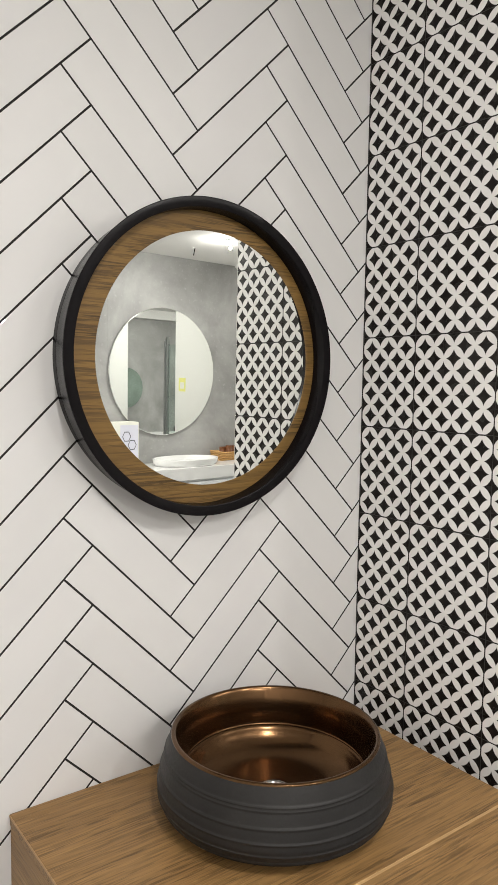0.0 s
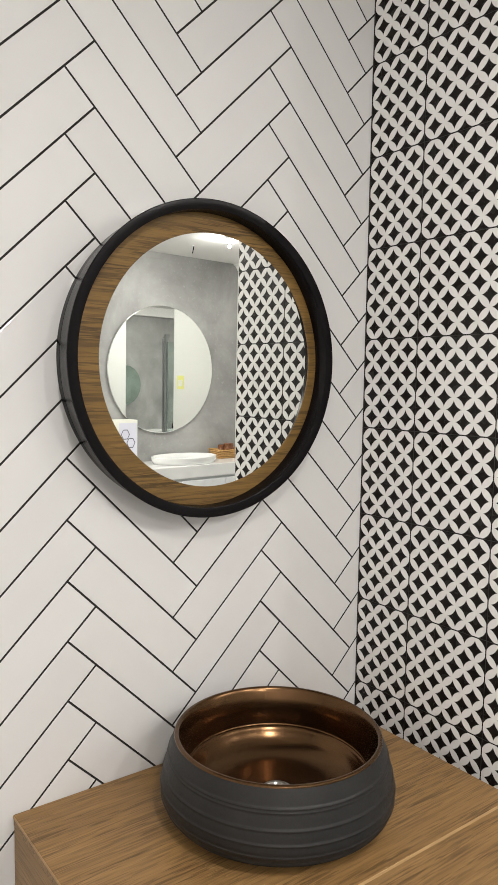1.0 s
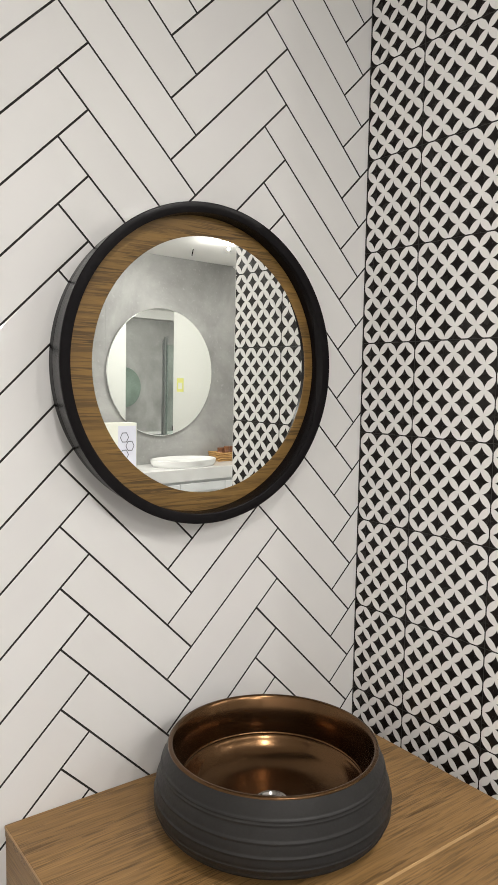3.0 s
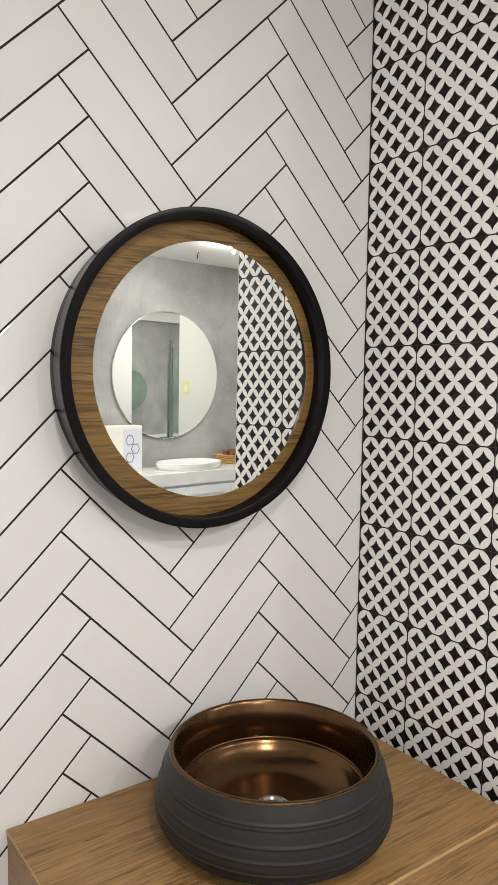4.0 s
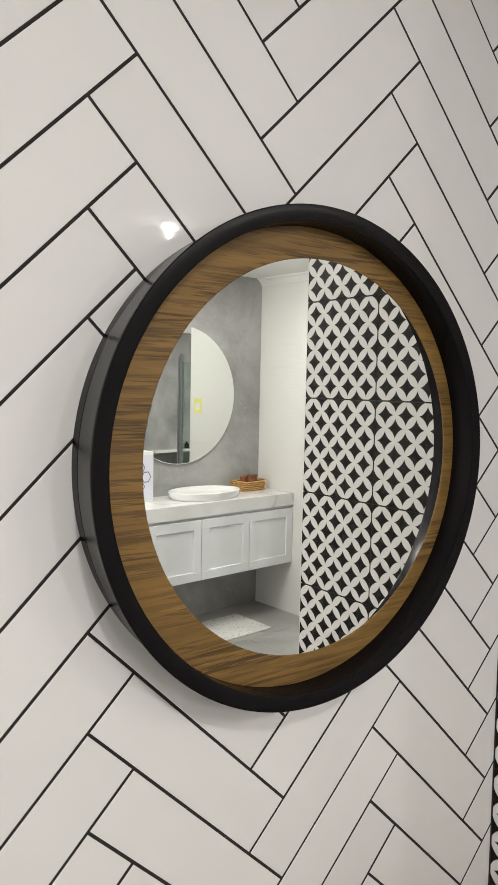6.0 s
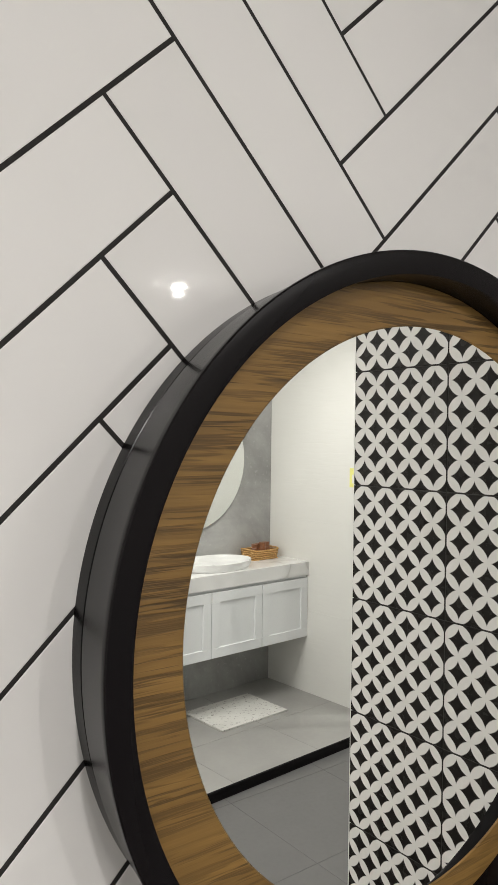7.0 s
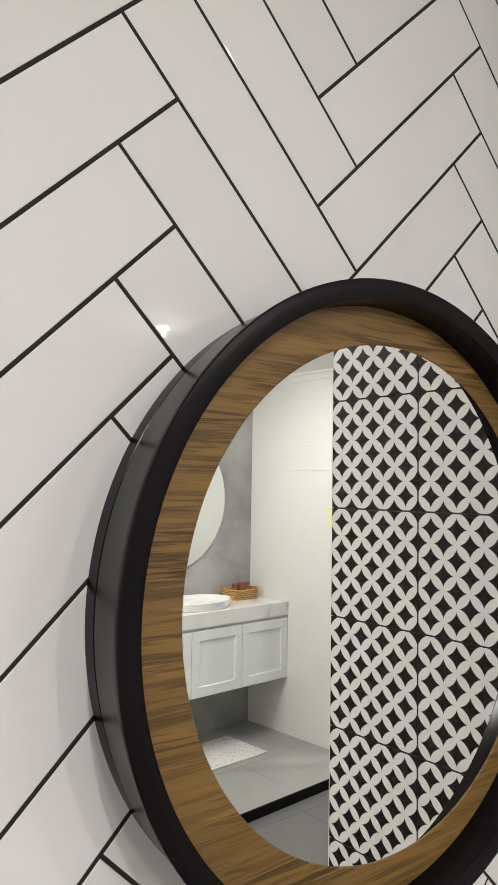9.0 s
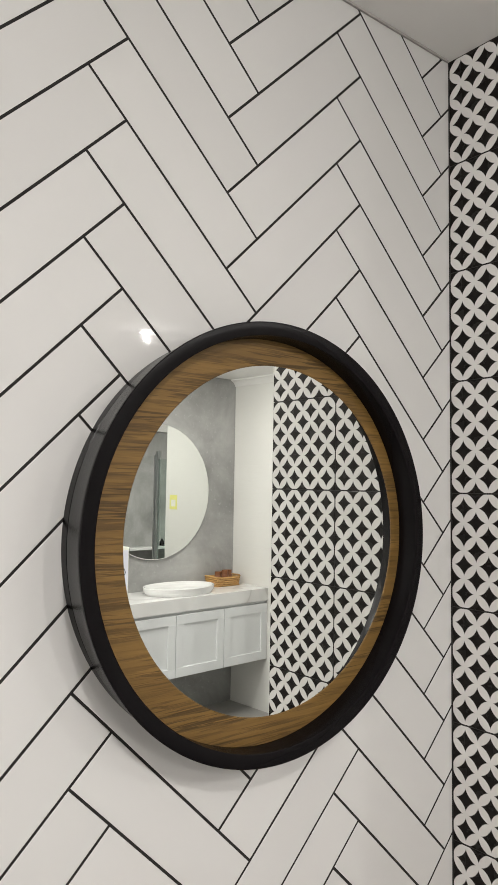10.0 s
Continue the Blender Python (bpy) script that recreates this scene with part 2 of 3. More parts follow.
def lathe(profile, steps=96, axis="Z", closed=False):
    """Turn (radius, height) points round an axis."""
    bm = bmesh.new()
    rings = []
    for r, h in profile:
        ring = []
        if r < 1e-6:
            ring = [bm.verts.new((0, 0, h) if axis == "Z" else (0, h, 0))]
        else:
            for i in range(steps):
                a = 2 * math.pi * i / steps
                c, s = r * math.cos(a), r * math.sin(a)
                ring.append(bm.verts.new((c, s, h) if axis == "Z" else (c, h, s)))
        rings.append(ring)
    pairs = list(zip(rings, rings[1:]))
    if closed:
        pairs.append((rings[-1], rings[0]))
    for a, b in pairs:
        for i in range(steps):
            j = (i + 1) % steps
            if len(a) == 1 and len(b) == 1:
                continue
            if len(a) == 1:
                bm.faces.new((a[0], b[i], b[j]))
            elif len(b) == 1:
                bm.faces.new((a[i], a[j], b[0]))
            else:
                bm.faces.new((a[i], a[j], b[j], b[i]))
    return bm


def smooth_profile(points, n=4):
    """Catmull-Rom through the points of a profile."""
    out = []
    pts = [points[0]] + list(points) + [points[-1]]
    for i in range(1, len(pts) - 2):
        p0, p1, p2, p3 = [Vector(p) for p in pts[i - 1:i + 3]]
        for j in range(n):
            t = j / n
            q = 0.5 * ((2 * p1) + (p2 - p0) * t + (2 * p0 - 5 * p1 + 4 * p2 - p3) * t * t + (3 * p1 - p0 - 3 * p2 + p3) * t ** 3)
            out.append((q.x, q.y))
    out.append(tuple(points[-1]))
    return out


def slab(poly, depth, chamfer, place):
    """A tile: the polygon raised to depth with chamfered edges; place maps (x, z, out) to the local space."""
    bm = bmesh.new()
    n = len(poly)
    cx, cz = sum(p[0] for p in poly) / n, sum(p[1] for p in poly) / n

    def inset(k):
        out = []
        for i in range(n):
            a, b, c = Vector(poly[i - 1]), Vector(poly[i]), Vector(poly[(i + 1) % n])
            e1, e2 = (b - a).normalized(), (c - b).normalized()
            n1, n2 = Vector((-e1.y, e1.x)), Vector((-e2.y, e2.x))
            m = n1 + n2
            m = m * (k / max(0.2, 1 + n1.dot(n2)))
            out.append((b.x + m.x, b.y + m.y))
        return out

    area = sum(poly[i][0] * poly[(i + 1) % n][1] - poly[(i + 1) % n][0] * poly[i][1] for i in range(n)) / 2
    sign = 1 if area > 0 else -1
    rings = [[bm.verts.new(place(x, z, 0)) for x, z in poly],
             [bm.verts.new(place(x, z, depth - chamfer)) for x, z in poly],
             [bm.verts.new(place(x, z, depth - chamfer * 0.3)) for x, z in inset(sign * chamfer * 0.45)],
             [bm.verts.new(place(x, z, depth)) for x, z in inset(sign * chamfer * 1.4)]]
    for a, b in zip(rings, rings[1:]):
        for i in range(n):
            j = (i + 1) % n
            bm.faces.new((a[i], a[j], b[j], b[i]))
    bm.faces.new(rings[-1])
    return bm


def clip(poly, x0, z0, x1, z1):
    """Cut a polygon to a rectangle."""
    for axis, limit, keep in ((0, x0, 1), (0, x1, -1), (1, z0, 1), (1, z1, -1)):
        out = []
        for i, b in enumerate(poly):
            a = poly[i - 1]
            ia, ib = (a[axis] - limit) * keep >= 0, (b[axis] - limit) * keep >= 0
            if ia != ib:
                t = (limit - a[axis]) / (b[axis] - a[axis])
                out.append((a[0] + t * (b[0] - a[0]), a[1] + t * (b[1] - a[1])))
            if ib:
                out.append(b)
        poly = out
        if len(poly) < 3:
            return []
    return poly


# ---------------------------------------------------------------- the room's shell
ROOM_W, END_B = -1.9, -0.552
RECESS_X, STEP_Y, STEP_Z = 2.75, 1.06, 0.05
# the far end of the room stands 4 degrees out of square: x along its grey wall, y out from it
FARM = pose(2.295, -3.60, 0, 0, 0, -4.0)


def far(ob):
    ob.matrix_world = FARM @ ob.matrix_world
    return ob


wall_herringbone = part("wall_herringbone", box(ROOM_W, 0, 0, 0, 0.12, CEIL), M_GROUT)
tagged(wall_herringbone, "white glazed herringbone tiles with black grout", "wall", kind="structure")
wall_patterned = part("wall_patterned", box(0, END_B + 0.004, 0, 0.11, 0.12, CEIL), M_DARKGROUT)
tagged(wall_patterned, "short wall of black and white petal-patterned tiles", "wall", kind="structure")
wall_back = part("wall_back", box(0.11, 0, 0, 5.6, 0.12, CEIL), M_CONCRETE)
tagged(wall_back, "grey concrete-look tiled wall behind the shower", "wall", kind="structure")
wall_grey = far(part("wall_grey", box(-4.5, -0.12, 0, 0, 0, CEIL), M_CONCRETE))
tagged(wall_grey, "grey concrete-look tiled wall", "wall", kind="structure")
wall_white = far(part("wall_white", box(0, -0.12, 0, 0.12, 0.885, CEIL), M_WALLPAINT))
tagged(wall_white, "wall of large glossy white tiles", "wall", kind="structure")
wall_recess_side = far(part("wall_recess_side", box(0.12, 0.765, 0, RECESS_X + 0.12, 0.885, CEIL), M_CONCRETE))
tagged(wall_recess_side, "grey tiled return of the shower recess", "wall", kind="structure")
wall_recess = far(part("wall_recess", box(RECESS_X, 0.885, 0, RECESS_X + 0.12, 4.0, CEIL), M_CONCRETE))
tagged(wall_recess, "grey tiled wall of the shower recess", "wall", kind="structure")
wall_side = part("wall_side", box(ROOM_W - 0.12, -3.8, 0, ROOM_W, 0.12, CEIL), M_PAINT)
tagged(wall_side, "plain white painted wall", "wall", kind="structure")
floor = part("floor", box(ROOM_W - 0.12, -3.9, -0.1, 5.6, 0.12, 0), M_FLOOR)
tagged(floor, "dark grey tiled bathroom floor", "floor", kind="structure")
floor_raised = far(part("floor_raised", box(-4.3, 0, 0, 0, STEP_Y - 0.012, STEP_Z), M_FLOOR2))
tagged(floor_raised, "raised floor of pale grey tiles", "floor", kind="structure")
step_trim = far(part("step_trim", box(-4.2, STEP_Y - 0.012, 0, 0, STEP_Y, STEP_Z + 0.003, 0.002), M_BLACK))
tagged(step_trim, "black edge trim along the floor step", "trim", kind="structure")
ceiling = part("ceiling", box(ROOM_W - 0.12, -3.9, CEIL, 5.6, 0.12, CEIL + 0.1), M_PAINT)
tagged(ceiling, "flat white painted ceiling", "ceiling", kind="structure")
end_trim = part("end_trim", box(0.0002, END_B - 0.0015, 0, 0.114, END_B + 0.003, CEIL, 0.0005), M_PAINT)
tagged(end_trim, "white edge trim at the end of the patterned wall", "trim", kind="structure")


def cornice(name, x0, y0, x1, y1, side):
    """Small stepped cornice between wall and ceiling; side points into the room."""
    bm = bmesh.new()
    shape = [(0, 0), (0, -0.05), (0.008, -0.05), (0.012, -0.04), (0.03, -0.018), (0.042, -0.012), (0.05, -0.008), (0.05, 0)]
    ends = []
    for x, y in ((x0, y0), (x1, y1)):
        ends.append([bm.verts.new((x + side[0] * a, y + side[1] * a, CEIL + b)) for a, b in shape])
    n = len(shape)
    for i in range(n):
        j = (i + 1) % n
        bm.faces.new((ends[0][i], ends[0][j], ends[1][j], ends[1][i]))
    bm.faces.new(ends[0])
    bm.faces.new(ends[1])
    ob = part(name, bm, M_PAINT)
    return tagged(ob, "white moulded cornice under the ceiling", "cornice", kind="structure")


far(cornice("cornice_white_wall", 0, 0, 0, 0.885, (-1, 0)))
pier = part("pier", box(3.10, -0.50, 0, 3.46, -0.001, CEIL, 0.002), M_WALLPAINT)
tagged(pier, "white tiled pier beside the shower recess", "wall", kind="structure")
bulkhead = part("bulkhead", box(3.46, -0.10, 2.33, 5.3, -0.001, CEIL - 0.001, 0.002), M_PAINT)
tagged(bulkhead, "white boxed bulkhead under the ceiling", "bulkhead", kind="structure")

# thin grey line where the tiles meet the ceiling
ceiling_line = part("sealant_trim", box(ROOM_W, -0.005, CEIL - 0.004, -0.006, -0.001, CEIL, 0.001), plain("ceiling_line_grey", (0.42, 0.40, 0.385), 0.6))
tagged(ceiling_line, "thin grey line under the ceiling", "trim", kind="structure")


# ---------------------------------------------------------------- downlights, four of them added
def downlight(x, y):
    d = thing("downlight", x, y, CEIL, "small round surface-mounted ceiling downlight, switched on; four of the set are added", "lamp", "ceiling downlights")
    part("ring", lathe([(0.030, 0.0), (0.030, -0.008), (0.032, -0.010), (0.042, -0.010), (0.045, -0.008), (0.046, 0.0)], 40), M_CERAMIC, d, "white metal trim ring", True)
    part("diffuser", lathe([(0.0, -0.016), (0.016, -0.014), (0.0298, -0.008)], 40), M_GLOW, d, "glowing frosted diffuser")
    return d


for lx, ly, down, fill in DOWNLIGHTS:
    downlight(lx, ly)

# small dark ceiling hook
hook = thing("ceiling_hook", 1.56, -3.15, CEIL, "small dark metal hook in the ceiling", "hook")
part("base", lathe([(0.0, -0.004), (0.007, -0.004), (0.009, -0.002), (0.009, 0.0)], 20), M_PAINT, hook)
hb = bmesh.new()
bmesh.ops.create_cone(hb, cap_ends=True, segments=10, radius1=0.0035, radius2=0.0035, depth=0.05, matrix=pose(0.006, 0, -0.028, 0, 12, 0))
part("shank", hb, M_BLACK, hook)


# ---------------------------------------------------------------- round wall mirror
CX, CZ = -0.4550, 1.587
mirror = thing("wall_mirror", CX, 0, CZ, "round mirror in a black hoop frame with an oak ring", "mirror")
hoop = [(0.2808, 0.0), (0.2813, -0.0155), (0.2790, -0.0165), (0.2790, -0.0195), (0.2826, -0.0205), (0.2882, -0.060), (0.2900, -0.0672), (0.2898, -0.0686), (0.2888, -0.0693),
        (0.2728, -0.0693), (0.2716, -0.0688), (0.2712, -0.0676), (0.2709, -0.030), (0.2709, -0.004)]
hoop_part = part("hoop", lathe(hoop, 200, "Y", True), M_BLACK, mirror, "black painted metal hoop", True)
hoop_part.data.set_sharp_from_angle(angle=radians(28))


def offset_ring(outer, inner, shift, front, back, steps=200):
    """A flat ring whose hole sits a little off centre."""
    bm = bmesh.new()
    rows = [[bm.verts.new((r * math.cos(a) + dx, y, r * math.sin(a))) for a in (2 * math.pi * i / steps for i in range(steps))]
            for r, dx, y in ((outer, 0, back), (outer, 0, front), (inner + 0.0012, shift, front), (inner, shift, front + 0.0012), (inner, shift, back))]
    for a, b in zip(rows, rows[1:]):
        for i in range(steps):
            j = (i + 1) % steps
            bm.faces.new((a[i], a[j], b[j], b[i]))
    return bm


ring = part("wood_ring", offset_ring(0.2706, 0.2362, 0.0137, -0.0012, 0.013), M_OAK_RING, mirror, "oak veneer ring with dark grain")
ring.matrix_local = pose(0, -0.0391, 0, 0.2, 0, 0.7)
glass = part("mirror_glass", lathe([(0.0, 0.0), (0.2362, 0.0)], 160, "Y"), M_MIRROR, mirror, "clear silvered glass")
glass.matrix_local = pose(0.0137, -0.0391, 0, 0.2, 0, 0.7)
edge_ring = part("glass_edge", lathe([(0.2361, 0.001), (0.2361, -0.0008), (0.2352, -0.0012), (0.2350, 0.0)], 160, "Y"), M_CHROME, mirror, "thin bright glass edge", True)
edge_ring.matrix_local = glass.matrix_local.copy()

# ---------------------------------------------------------------- oak vanity
VX0, VX1, VY, VZ = -0.818, -0.066, -0.466, 0.808
vanity = thing("vanity_cabinet", (VX0 + VX1) / 2, 0, VZ, "wall-hung oak veneer vanity cabinet with pale edges", "cabinet")
hw = (VX1 - VX0) / 2


def vbox(name, x0, y0, z0, x1, y1, z1, mat, bevel=0.0012, parent=vanity, label=""):
    return part(name, box(x0, y0, z0, x1, y1, z1, bevel), mat, parent, label)


vbox("top_board", -hw, VY, -0.020, hw, -0.002, 0, M_OAK_TOP)
vbox("front_edge", -hw, VY - 0.0012, -0.0055, hw, VY - 0.0002, -0.0004, M_OAK_EDGE, 0.0003, label="pale edge banding")
vbox("side_edge", -hw - 0.0012, VY, -0.0055, -hw - 0.0002, -0.003, -0.0004, M_OAK_EDGE, 0.0003, label="pale edge banding")
vbox("side_panel", -hw + 0.001, VY + 0.02, -0.47, -hw + 0.019, -0.002, -0.0205, M_OAK_SIDE)
vbox("side_panel", hw - 0.019, VY + 0.02, -0.47, hw - 0.001, -0.002, -0.0205, M_OAK_SIDE)
vbox("bottom_board", -hw + 0.0195, VY + 0.02, -0.47, hw - 0.0195, -0.002, -0.452, M_OAK_TOP)
vbox("back_board", -hw + 0.0195, -0.012, -0.4515, hw - 0.0195, -0.002, -0.0205, M_OAK_TOP)
vbox("drawer_front", -hw + 0.001, VY + 0.001, -0.246, hw - 0.001, VY + 0.0195, -0.0203, M_OAK_TOP)
vbox("drawer_front", -hw + 0.001, VY + 0.001, -0.47, hw - 0.001, VY + 0.0195, -0.2485, M_OAK_TOP)

# ---------------------------------------------------------------- vessel basin
BX, BY = -0.438, -0.2456
basin = thing("vessel_basin", BX, BY, VZ, "round charcoal stoneware vessel basin with a bronze glazed inside", "basin")
outer_pts = [(0.0, 0.0), (0.122, 0.0), (0.146, 0.003), (0.172, 0.013), (0.192, 0.029), (0.2005, 0.046), (0.2015, 0.058), (0.1990, 0.076), (0.1940, 0.096), (0.1880, 0.116), (0.1828, 0.131), (0.1792, 0.1405)]
prof = smooth_profile(outer_pts, 12)
ridged = []
for r, h in prof:
    # raised throwing lines round the body
    lift = sum(a * math.exp(-((h - c) / 0.0015) ** 2) for c, a in ((0.026, 0.0022), (0.0315, 0.0022), (0.045, 0.0018), (0.064, 0.0017), (0.085, 0.0016), (0.109, 0.0015), (0.114, 0.0018)))
    ridged.append((r + lift, h - lift * 0.2))
part("body", lathe(ridged, 144), M_STONEWARE, basin, "matt charcoal outside with raised lines", True)
inside = [(0.1792, 0.1405), (0.1785, 0.1428), (0.1758, 0.1440), (0.1724, 0.1434), (0.1700, 0.1405), (0.1672, 0.1340), (0.1634, 0.122), (0.1606, 0.108), (0.1598, 0.095), (0.1606, 0.084), (0.1606, 0.0765), (0.1590, 0.0735), (0.1565, 0.0728),
          (0.1540, 0.0708), (0.1495, 0.0652), (0.134, 0.0490), (0.100, 0.0365), (0.06, 0.0325), (0.030, 0.0315)]
part("bowl", lathe(smooth_profile(inside, 6), 144), M_BRONZE, basin, "bronze metallic glazed bowl and rim", True)
drain = part("drain", lathe([(0.0325, 0.0310), (0.0315, 0.0335), (0.028, 0.0341), (0.025, 0.0325), (0.023, 0.0245), (0.0, 0.0245)], 48), M_CHROME, basin, "chrome drain ring", True)
part("plug", lathe([(0.0, 0.0327), (0.012, 0.0325), (0.0180, 0.0315), (0.0200, 0.0295), (0.0190, 0.0260), (0.0, 0.0255)], 48), M_CHROME, drain, "domed chrome plug", True)

# ---------------------------------------------------------------- white vanity at the far wall
WVD = 0.38
WX0, WX1 = -1.64, -0.003
wv = far(thing("white_vanity", 0, 0, 0.422, "wall-hung white lacquered vanity with shaker drawers", "cabinet"))
part("carcass", box(WX0, 0.002, 0, WX1, WVD - 0.02, 0.412, 0.002), M_CABINET, wv)


def joined(boxes):
    """Several boxes in one mesh."""
    bm = bmesh.new()
    for b in boxes:
        t = box(*b)
        me = bpy.data.meshes.new("piece")
        t.to_mesh(me)
        t.free()
        bm.from_mesh(me)
        bpy.data.meshes.remove(me)
    return bm


def shaker(x0, x1, z0, z1, y, rim=0.06):
    """A panel with a raised border."""
    return joined([(x0, y - 0.018, z0, x1, y - 0.008, z1),
                   (x0, y - 0.018, z0, x1, y, z0 + rim, 0.0015, 1), (x0, y - 0.018, z1 - rim, x1, y, z1, 0.0015, 1),
                   (x0, y - 0.018, z0 + rim, x0 + rim, y, z1 - rim, 0.0015, 1), (x1 - rim, y - 0.018, z0 + rim, x1, y, z1 - rim, 0.0015, 1)])


for i in range(4):
    w = (WX1 - WX0 - 0.004) / 4
    part("drawer_front", shaker(WX0 + 0.002 + i * w + 0.002, WX0 + 0.002 + (i + 1) * w - 0.002, 0.004, 0.395, WVD), M_CABINET, wv)
stone = far(part("stone_worktop", box(-1.66, 0.001, 0.8355, -0.002, WVD + 0.005, 0.925, 0.003), M_MARBLE))
tagged(stone, "thick white veined stone worktop on the vanity", "worktop")
wb = far(thing("white_basin", -0.66, 0.195, 0.925, "shallow oval white ceramic basin on the stone worktop", "basin"))
bowl = part("bowl", lathe(smooth_profile([(0.0, 0.0), (0.225, 0.0), (0.252, 0.006), (0.264, 0.022), (0.268, 0.040), (0.269, 0.047), (0.266, 0.050), (0.259, 0.048), (0.245, 0.036), (0.20, 0.018), (0.0, 0.012)], 4), 72), M_CERAMIC, wb, "", True)
bowl.scale = (1.0, 0.66, 1.0)
part("drain", lathe([(0.0, 0.0150), (0.018, 0.0150), (0.02, 0.0125)], 24), M_CHROME, wb)
tray = far(thing("rattan_tray", -0.185, 0.095, 0.925, "small woven rattan tray holding brown jars beside a basin", "tray"))
part("base", box(-0.108, -0.065, 0, 0.108, 0.065, 0.006), M_WICKER, tray)
# woven rim: stacked bowed canes round an oval
for level in range(5):
    wv_bm = bmesh.new()
    n = 56
    rings = []
    for i in range(n):
        a = 2 * math.pi * i / n
        sx, sy = math.copysign(abs(math.cos(a)) ** 0.4, math.cos(a)), math.copysign(abs(math.sin(a)) ** 0.4, math.sin(a))
        bow = 0.0025 * (1 if (i + level) % 2 else -1)
        c = Vector((sx * (0.112 + level * 0.002 + bow), sy * (0.068 + level * 0.002 + bow), 0.008 + level * 0.0135 + 0.008 * abs(sx) ** 6))
        out = Vector((sx, sy, 0)).normalized()
        rings.append([wv_bm.verts.new(c + out * 0.005 * math.cos(q) + Vector((0, 0, 0.0062 * math.sin(q)))) for q in (0, math.pi / 2, math.pi, 1.5 * math.pi)])
    for i in range(n):
        for q in range(4):
            wv_bm.faces.new((rings[i][q], rings[(i + 1) % n][q], rings[(i + 1) % n][(q + 1) % 4], rings[i][(q + 1) % 4]))
    part("cane", wv_bm, M_WICKER, tray, "", True)
for jx, jy, jr, jh in ((-0.06, 0.0, 0.027, 0.095), (0.055, 0.02, 0.028, 0.105), (0.02, -0.04, 0.025, 0.092), (-0.01, 0.042, 0.026, 0.108)):
    jar = far(thing("brown_jar", -0.185 + jx * 0.75, 0.095 + jy * 0.8, 0.9315, "squat brown jar standing in a rattan tray", "jar", "jars in the tray"))
    part("body", lathe(smooth_profile([(0, 0), (jr * 0.9, 0), (jr, 0.006), (jr, jh * 0.6), (jr * 0.8, jh * 0.75)], 3), 24), M_SOAP, jar, "", True)
    part("lid", lathe([(jr * 0.8, jh * 0.74), (jr * 0.86, jh * 0.76), (jr * 0.86, jh * 0.98), (jr * 0.8, jh), (0, jh)], 24), M_SOAP, jar)
mirror2 = far(thing("round_mirror", -0.735, 0, 1.60, "large frameless round mirror on the grey wall", "mirror"))
part("backing", lathe([(0.0, 0.001), (0.45, 0.001), (0.45, 0.012), (0.0, 0.012)], 120, "Y"), M_BLACK, mirror2)
part("mirror_glass", lathe([(0.0, 0.018), (0.464, 0.018), (0.467, 0.017), (0.468, 0.0155), (0.468, 0.013), (0.0, 0.013)], 120, "Y"), M_MIRROR, mirror2)

# box with a hexagon print standing on the worktop
hexbox = far(thing("printed_box", -1.16, 0.15, 0.925, "white and lilac cardboard box with hexagon outlines", "box"))
part("carton", box(-0.17, -0.11, 0, 0.12, 0.0, 0.32, 0.002), M_PAPER, hexbox)
part("lilac_panel", box(-0.03, 0.0005, 0.01, 0.115, 0.0015, 0.30), M_LILAC, hexbox)
for hx, hz in ((0.02, 0.10), (0.065, 0.16), (0.02, 0.22)):
    hm = bmesh.new()
    for i in range(6):
        a0, a1 = math.pi / 3 * i, math.pi / 3 * (i + 1)
        hm.faces.new([hm.verts.new((hx + r * math.cos(a), 0.0022, hz + r * 1.1 * math.sin(a))) for r, a in ((0.030, a0), (0.030, a1), (0.036, a1), (0.036, a0))])
    part("hexagon_outline", hm, M_INK, hexbox)

note = far(thing("wall_notice", -0.0045, 0.78, 1.50, "yellow paper notice stuck on white tiles", "notice"))
part("sheet", box(-0.001, -0.05, -0.06, 0, 0.05, 0.06), M_YELLOW, note)
part("print_block", box(-0.002, -0.03, -0.035, -0.0012, 0.03, 0.02), M_PAPER, note, "pale printed square")

mat_ob = far(part("bath_mat", box(-0.86, 0.17, STEP_Z + 0.0012, -0.34, 0.54, STEP_Z + 0.0125, 0.004), M_MAT))
tagged(mat_ob, "pale speckled bath mat on the raised floor", "mat")

# ---------------------------------------------------------------- shower screen in the recess
screen = far(thing("shower_screen", 0.03, 0.89, 0, "framed shower screen of green-tinted glass", "shower screen"))
part("wall_channel", box(0.0, 0.0, 0.05, 0.03, 0.018, 1.88, 0.002), M_ALU, screen)
part("post", box(0.0, 0.165, 0.05, 0.03, 0.192, 1.93, 0.002), M_ALU, screen)
part("door_post", box(0.0, 0.208, 0.05, 0.03, 0.222, 1.90, 0.002), M_ALU, screen)
part("bottom_rail", box(0.0, 0.018, 0.0, 0.03, 0.222, 0.05, 0.002), M_ALU, screen)
pane = part("pane", box(0.011, 0.0185, 0.0505, 0.019, 0.1645, 1.86), M_GLASS, screen)
pane.visible_shadow = False

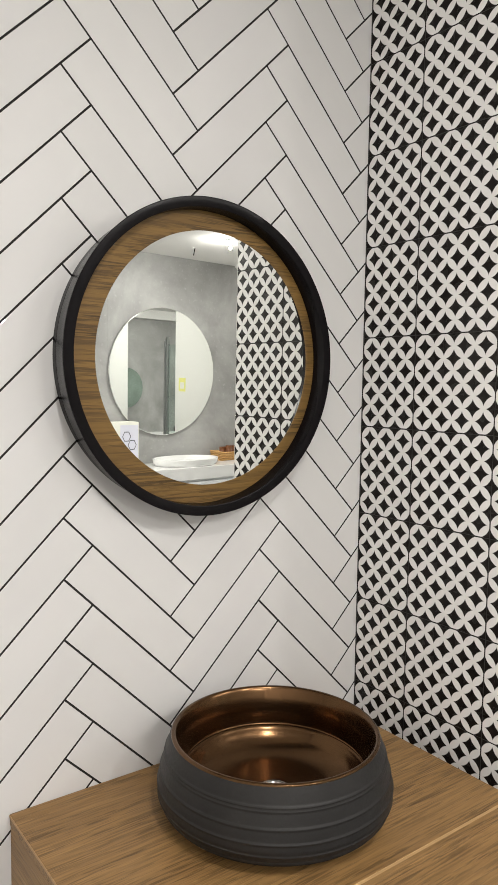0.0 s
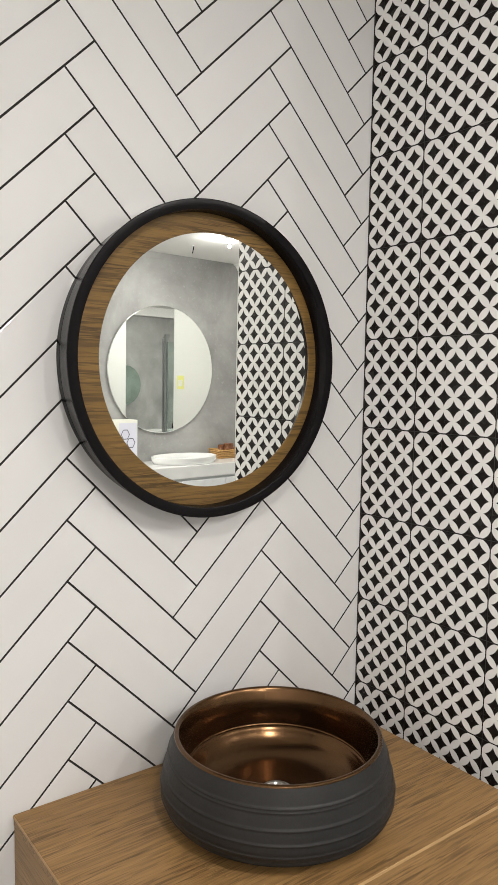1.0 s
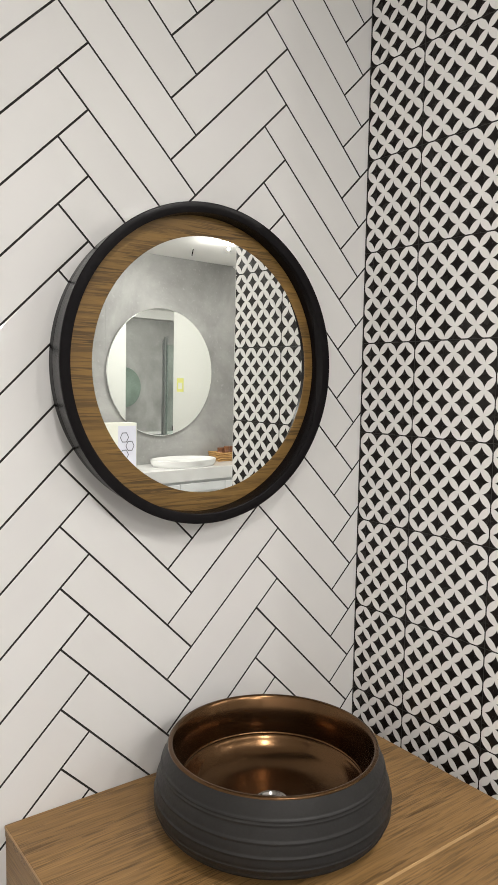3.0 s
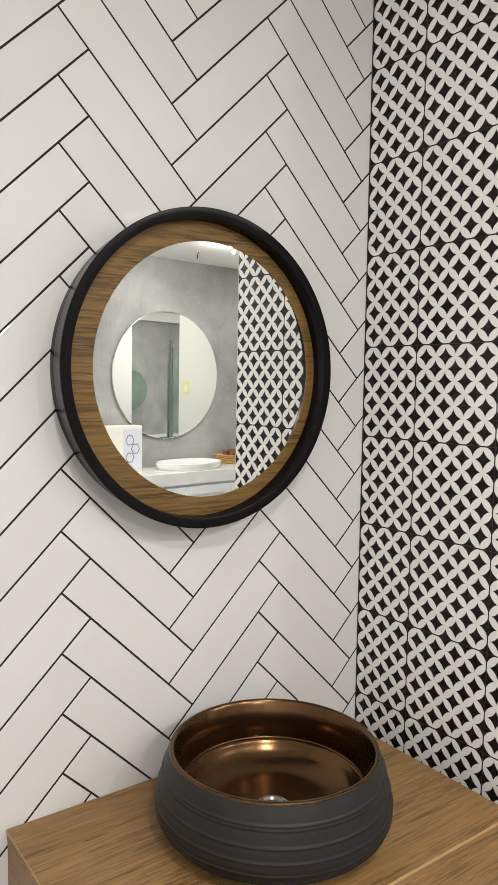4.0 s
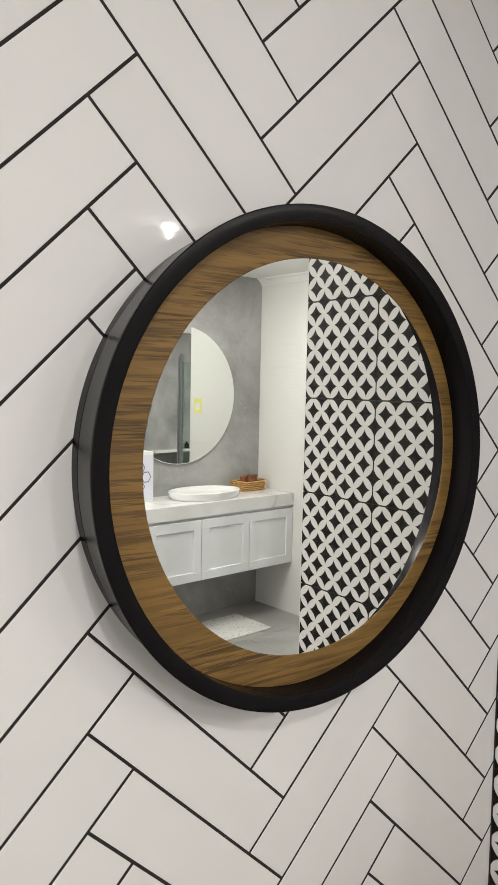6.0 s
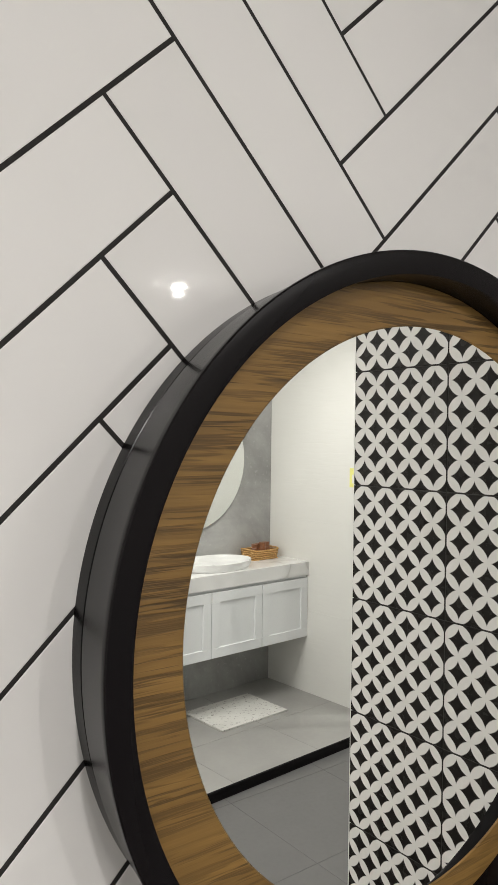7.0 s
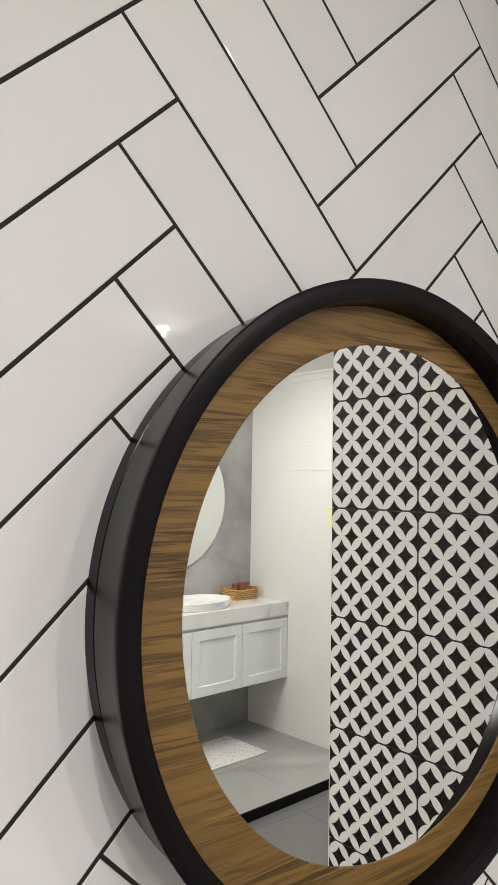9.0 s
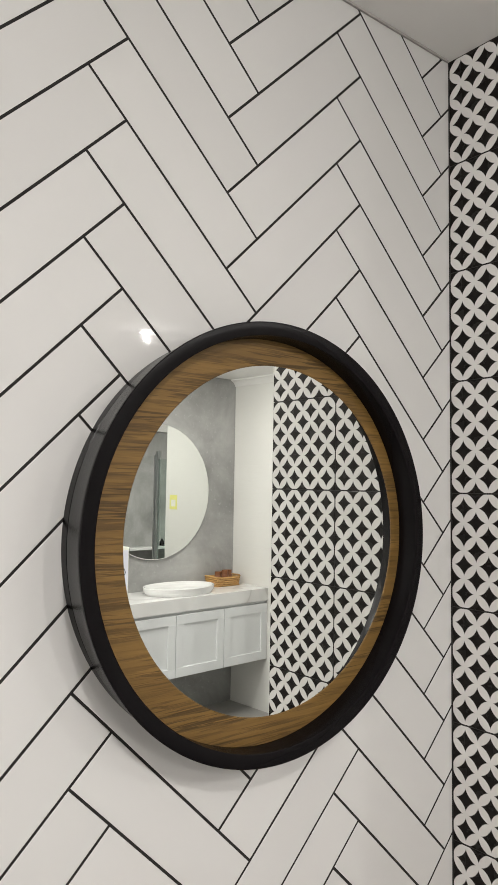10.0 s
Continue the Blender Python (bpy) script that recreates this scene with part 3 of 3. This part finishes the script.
shelf = part("wall_shelf", box(4.02, -0.14, 0.80, 4.95, -0.001, 0.835, 0.004), M_CERAMIC)
tagged(shelf, "narrow white stone shelf on the grey shower wall", "shelf")
bottle = thing("shampoo_bottle", 4.60, -0.07, 0.8355, "small black bottle standing on the shower shelf", "bottle")
part("body", lathe(smooth_profile([(0.0, 0.0), (0.026, 0.0), (0.030, 0.008), (0.030, 0.055), (0.018, 0.068)], 3), 24), M_BLACK, bottle, "", True)
part("cap", lathe([(0.012, 0.067), (0.014, 0.070), (0.014, 0.088), (0.0, 0.090)], 24), M_BLACK, bottle)
mirror3 = thing("round_mirror", 3.80, 0, 1.425, "small greenish round mirror on the grey shower wall", "mirror")
part("backing", lathe([(0.0, -0.001), (0.245, -0.001), (0.245, -0.010), (0.0, -0.010)], 80, "Y"), M_BLACK, mirror3)
part("mirror_glass", lathe([(0.0, -0.016), (0.257, -0.016), (0.260, -0.014), (0.260, -0.011), (0.0, -0.011)], 80, "Y"), M_GREENMIRROR, mirror3)

# ---------------------------------------------------------------- white wall tiles
for row in range(4):
    z0, z1 = row * 0.60, min((row + 1) * 0.60, CEIL - 0.05)
    poly = [(0.002, z0 + 0.0004), (0.8846, z0 + 0.0004), (0.8846, z1 - 0.0004), (0.002, z1 - 0.0004)]
    part("tile", slab(poly, 0.004, 0.0004, lambda a, b, o: (-o, a, b)), M_WHITETILE, wall_white)

# ---------------------------------------------------------------- grey wall and floor tiles
for row in range(5):
    z0, z1 = row * 0.60, min((row + 1) * 0.60, CEIL)
    for col in range(4):
        x1, x0 = -0.005 - col * 1.2, max(-0.005 - (col + 1) * 1.2, -4.45)
        if z1 - z0 > 0.02:
            poly = [(x0 + 0.0007, z0 + 0.0007), (x1 - 0.0007, z0 + 0.0007), (x1 - 0.0007, z1 - 0.0007), (x0 + 0.0007, z1 - 0.0007)]
            part("tile", slab(poly, 0.0008, 0.0004, lambda a, b, o: (a, o, b)), M_CONCRETE, wall_grey)
for col in range(7):
    for row in range(2):
        x1, x0 = -col * 0.6, -(col + 1) * 0.6
        y0, y1 = row * 0.6, min((row + 1) * 0.6, STEP_Y - 0.013)
        poly = [(x0 + 0.001, y0 + 0.001), (x1 - 0.001, y0 + 0.001), (x1 - 0.001, y1 - 0.001), (x0 + 0.001, y1 - 0.001)]
        part("tile", slab(poly, 0.0012, 0.0005, lambda a, b, o: (a, b, STEP_Z + o)), M_FLOOR2, floor_raised)
for col in range(9):
    for row in range(6):
        x0, y1 = ROOM_W + col * 0.6, -row * 0.6
        poly = [(x0 + 0.001, y1 - 0.599), (x0 + 0.599, y1 - 0.599), (x0 + 0.599, y1 - 0.001), (x0 + 0.001, y1 - 0.001)]
        part("tile", slab(poly, 0.0012, 0.0005, lambda a, b, o: (a, b, o)), M_FLOOR, floor)

# ---------------------------------------------------------------- herringbone tiles
PITCH = 0.0765
RATIO = 3.95
UNIT = PITCH / math.sqrt(2)
ORIGIN = (-13.28 * UNIT, 0.82 + 19 * UNIT)
JOINT = 0.0031
AX, BXD = Vector((1, -1)) / math.sqrt(2), Vector((1, 1)) / math.sqrt(2)
LONG = RATIO * PITCH
rng = random.Random(4)
full = {}


def tile_shape(along, across):
    g = JOINT / 2
    return [tuple(along * a + across * b) for a, b in ((g, g), (LONG - g, g), (LONG - g, PITCH - g), (g, PITCH - g))]


for col in range(-9, 5):
    along, across = (AX, BXD) if col % 2 == 0 else (BXD, AX)
    shape = tile_shape(along, across)
    for row in range(-40, 40):
        start = Vector((ORIGIN[0] + col * RATIO * UNIT, ORIGIN[1] + (2 * row + (4 - RATIO if col % 2 else 0)) * UNIT))
        if start.x > 0.1 or start.x < ROOM_W - 0.4:
            continue
        poly = [(start.x + x, start.y + z) for x, z in shape]
        cut = clip(poly, ROOM_W, 0.001, -0.0015, CEIL - 0.002)
        if len(cut) < 3:
            continue
        area = abs(sum(cut[i - 1][0] * cut[i][1] - cut[i][0] * cut[i - 1][1] for i in range(len(cut)))) / 2
        if area < 0.00012:
            continue
        whole = len(cut) == 4 and area > 0.98 * (LONG - JOINT) * (PITCH - JOINT)
        out = 0.0005 + rng.uniform(-0.00015, 0.00015)
        if whole:
            key = col % 2
            if key not in full:
                full[key] = part("tile", slab(shape, 0.003, 0.0009, lambda a, b, o: (a, -o, b)), M_TILE, wall_herringbone)
                ob = full[key]
            else:
                ob = new("tile", full[key].data)
                ob.parent = wall_herringbone
            lean = rng.uniform(-0.05, 0.05), rng.uniform(-0.05, 0.05)
            ob.matrix_local = pose(start.x, 0.003 - out, start.y, lean[0], 0, lean[1])
        else:
            c = Vector((sum(p[0] for p in cut), sum(p[1] for p in cut))) / len(cut)
            ob = part("tile", slab([(p[0] - c.x, p[1] - c.y) for p in cut], 0.003, 0.0009, lambda a, b, o: (a, -o, b)), M_TILE, wall_herringbone)
            ob.matrix_local = pose(c.x, 0.003 - out, c.y)

# ---------------------------------------------------------------- patterned tiles
SIDE = 0.2
for ci, (y1, y0) in enumerate(((-0.0015, -0.152), (-0.152, -0.352), (-0.352, -0.552))):
    for row in range(-1, 12):
        z0, z1 = 0.05 + row * SIDE, 0.05 + (row + 1) * SIDE
        za, zb = max(z0, 0.002), min(z1, CEIL - 0.001)
        g = 0.0007
        cy, cz = y0 + SIDE / 2, (z0 + z1) / 2
        poly = [(y0 + g - cy, za + g - cz), (y1 - g - cy, za + g - cz), (y1 - g - cy, zb - g - cz), (y0 + g - cy, zb - g - cz)]
        key = ("p", ci > 0, row < 0)
        if key in full and ci > 0:
            ob = new("tile", full[key].data)
            ob.parent = wall_patterned
        else:
            ob = part("tile", slab(poly, 0.004, 0.0006, lambda a, b, o: (-o, a, b)), M_PATTERN, wall_patterned)
            full[key] = ob
        ob.matrix_local = pose(0.0034 + rng.uniform(-0.00015, 0.00015), cy, cz, 0, rng.uniform(-0.08, 0.08), rng.uniform(-0.08, 0.08))
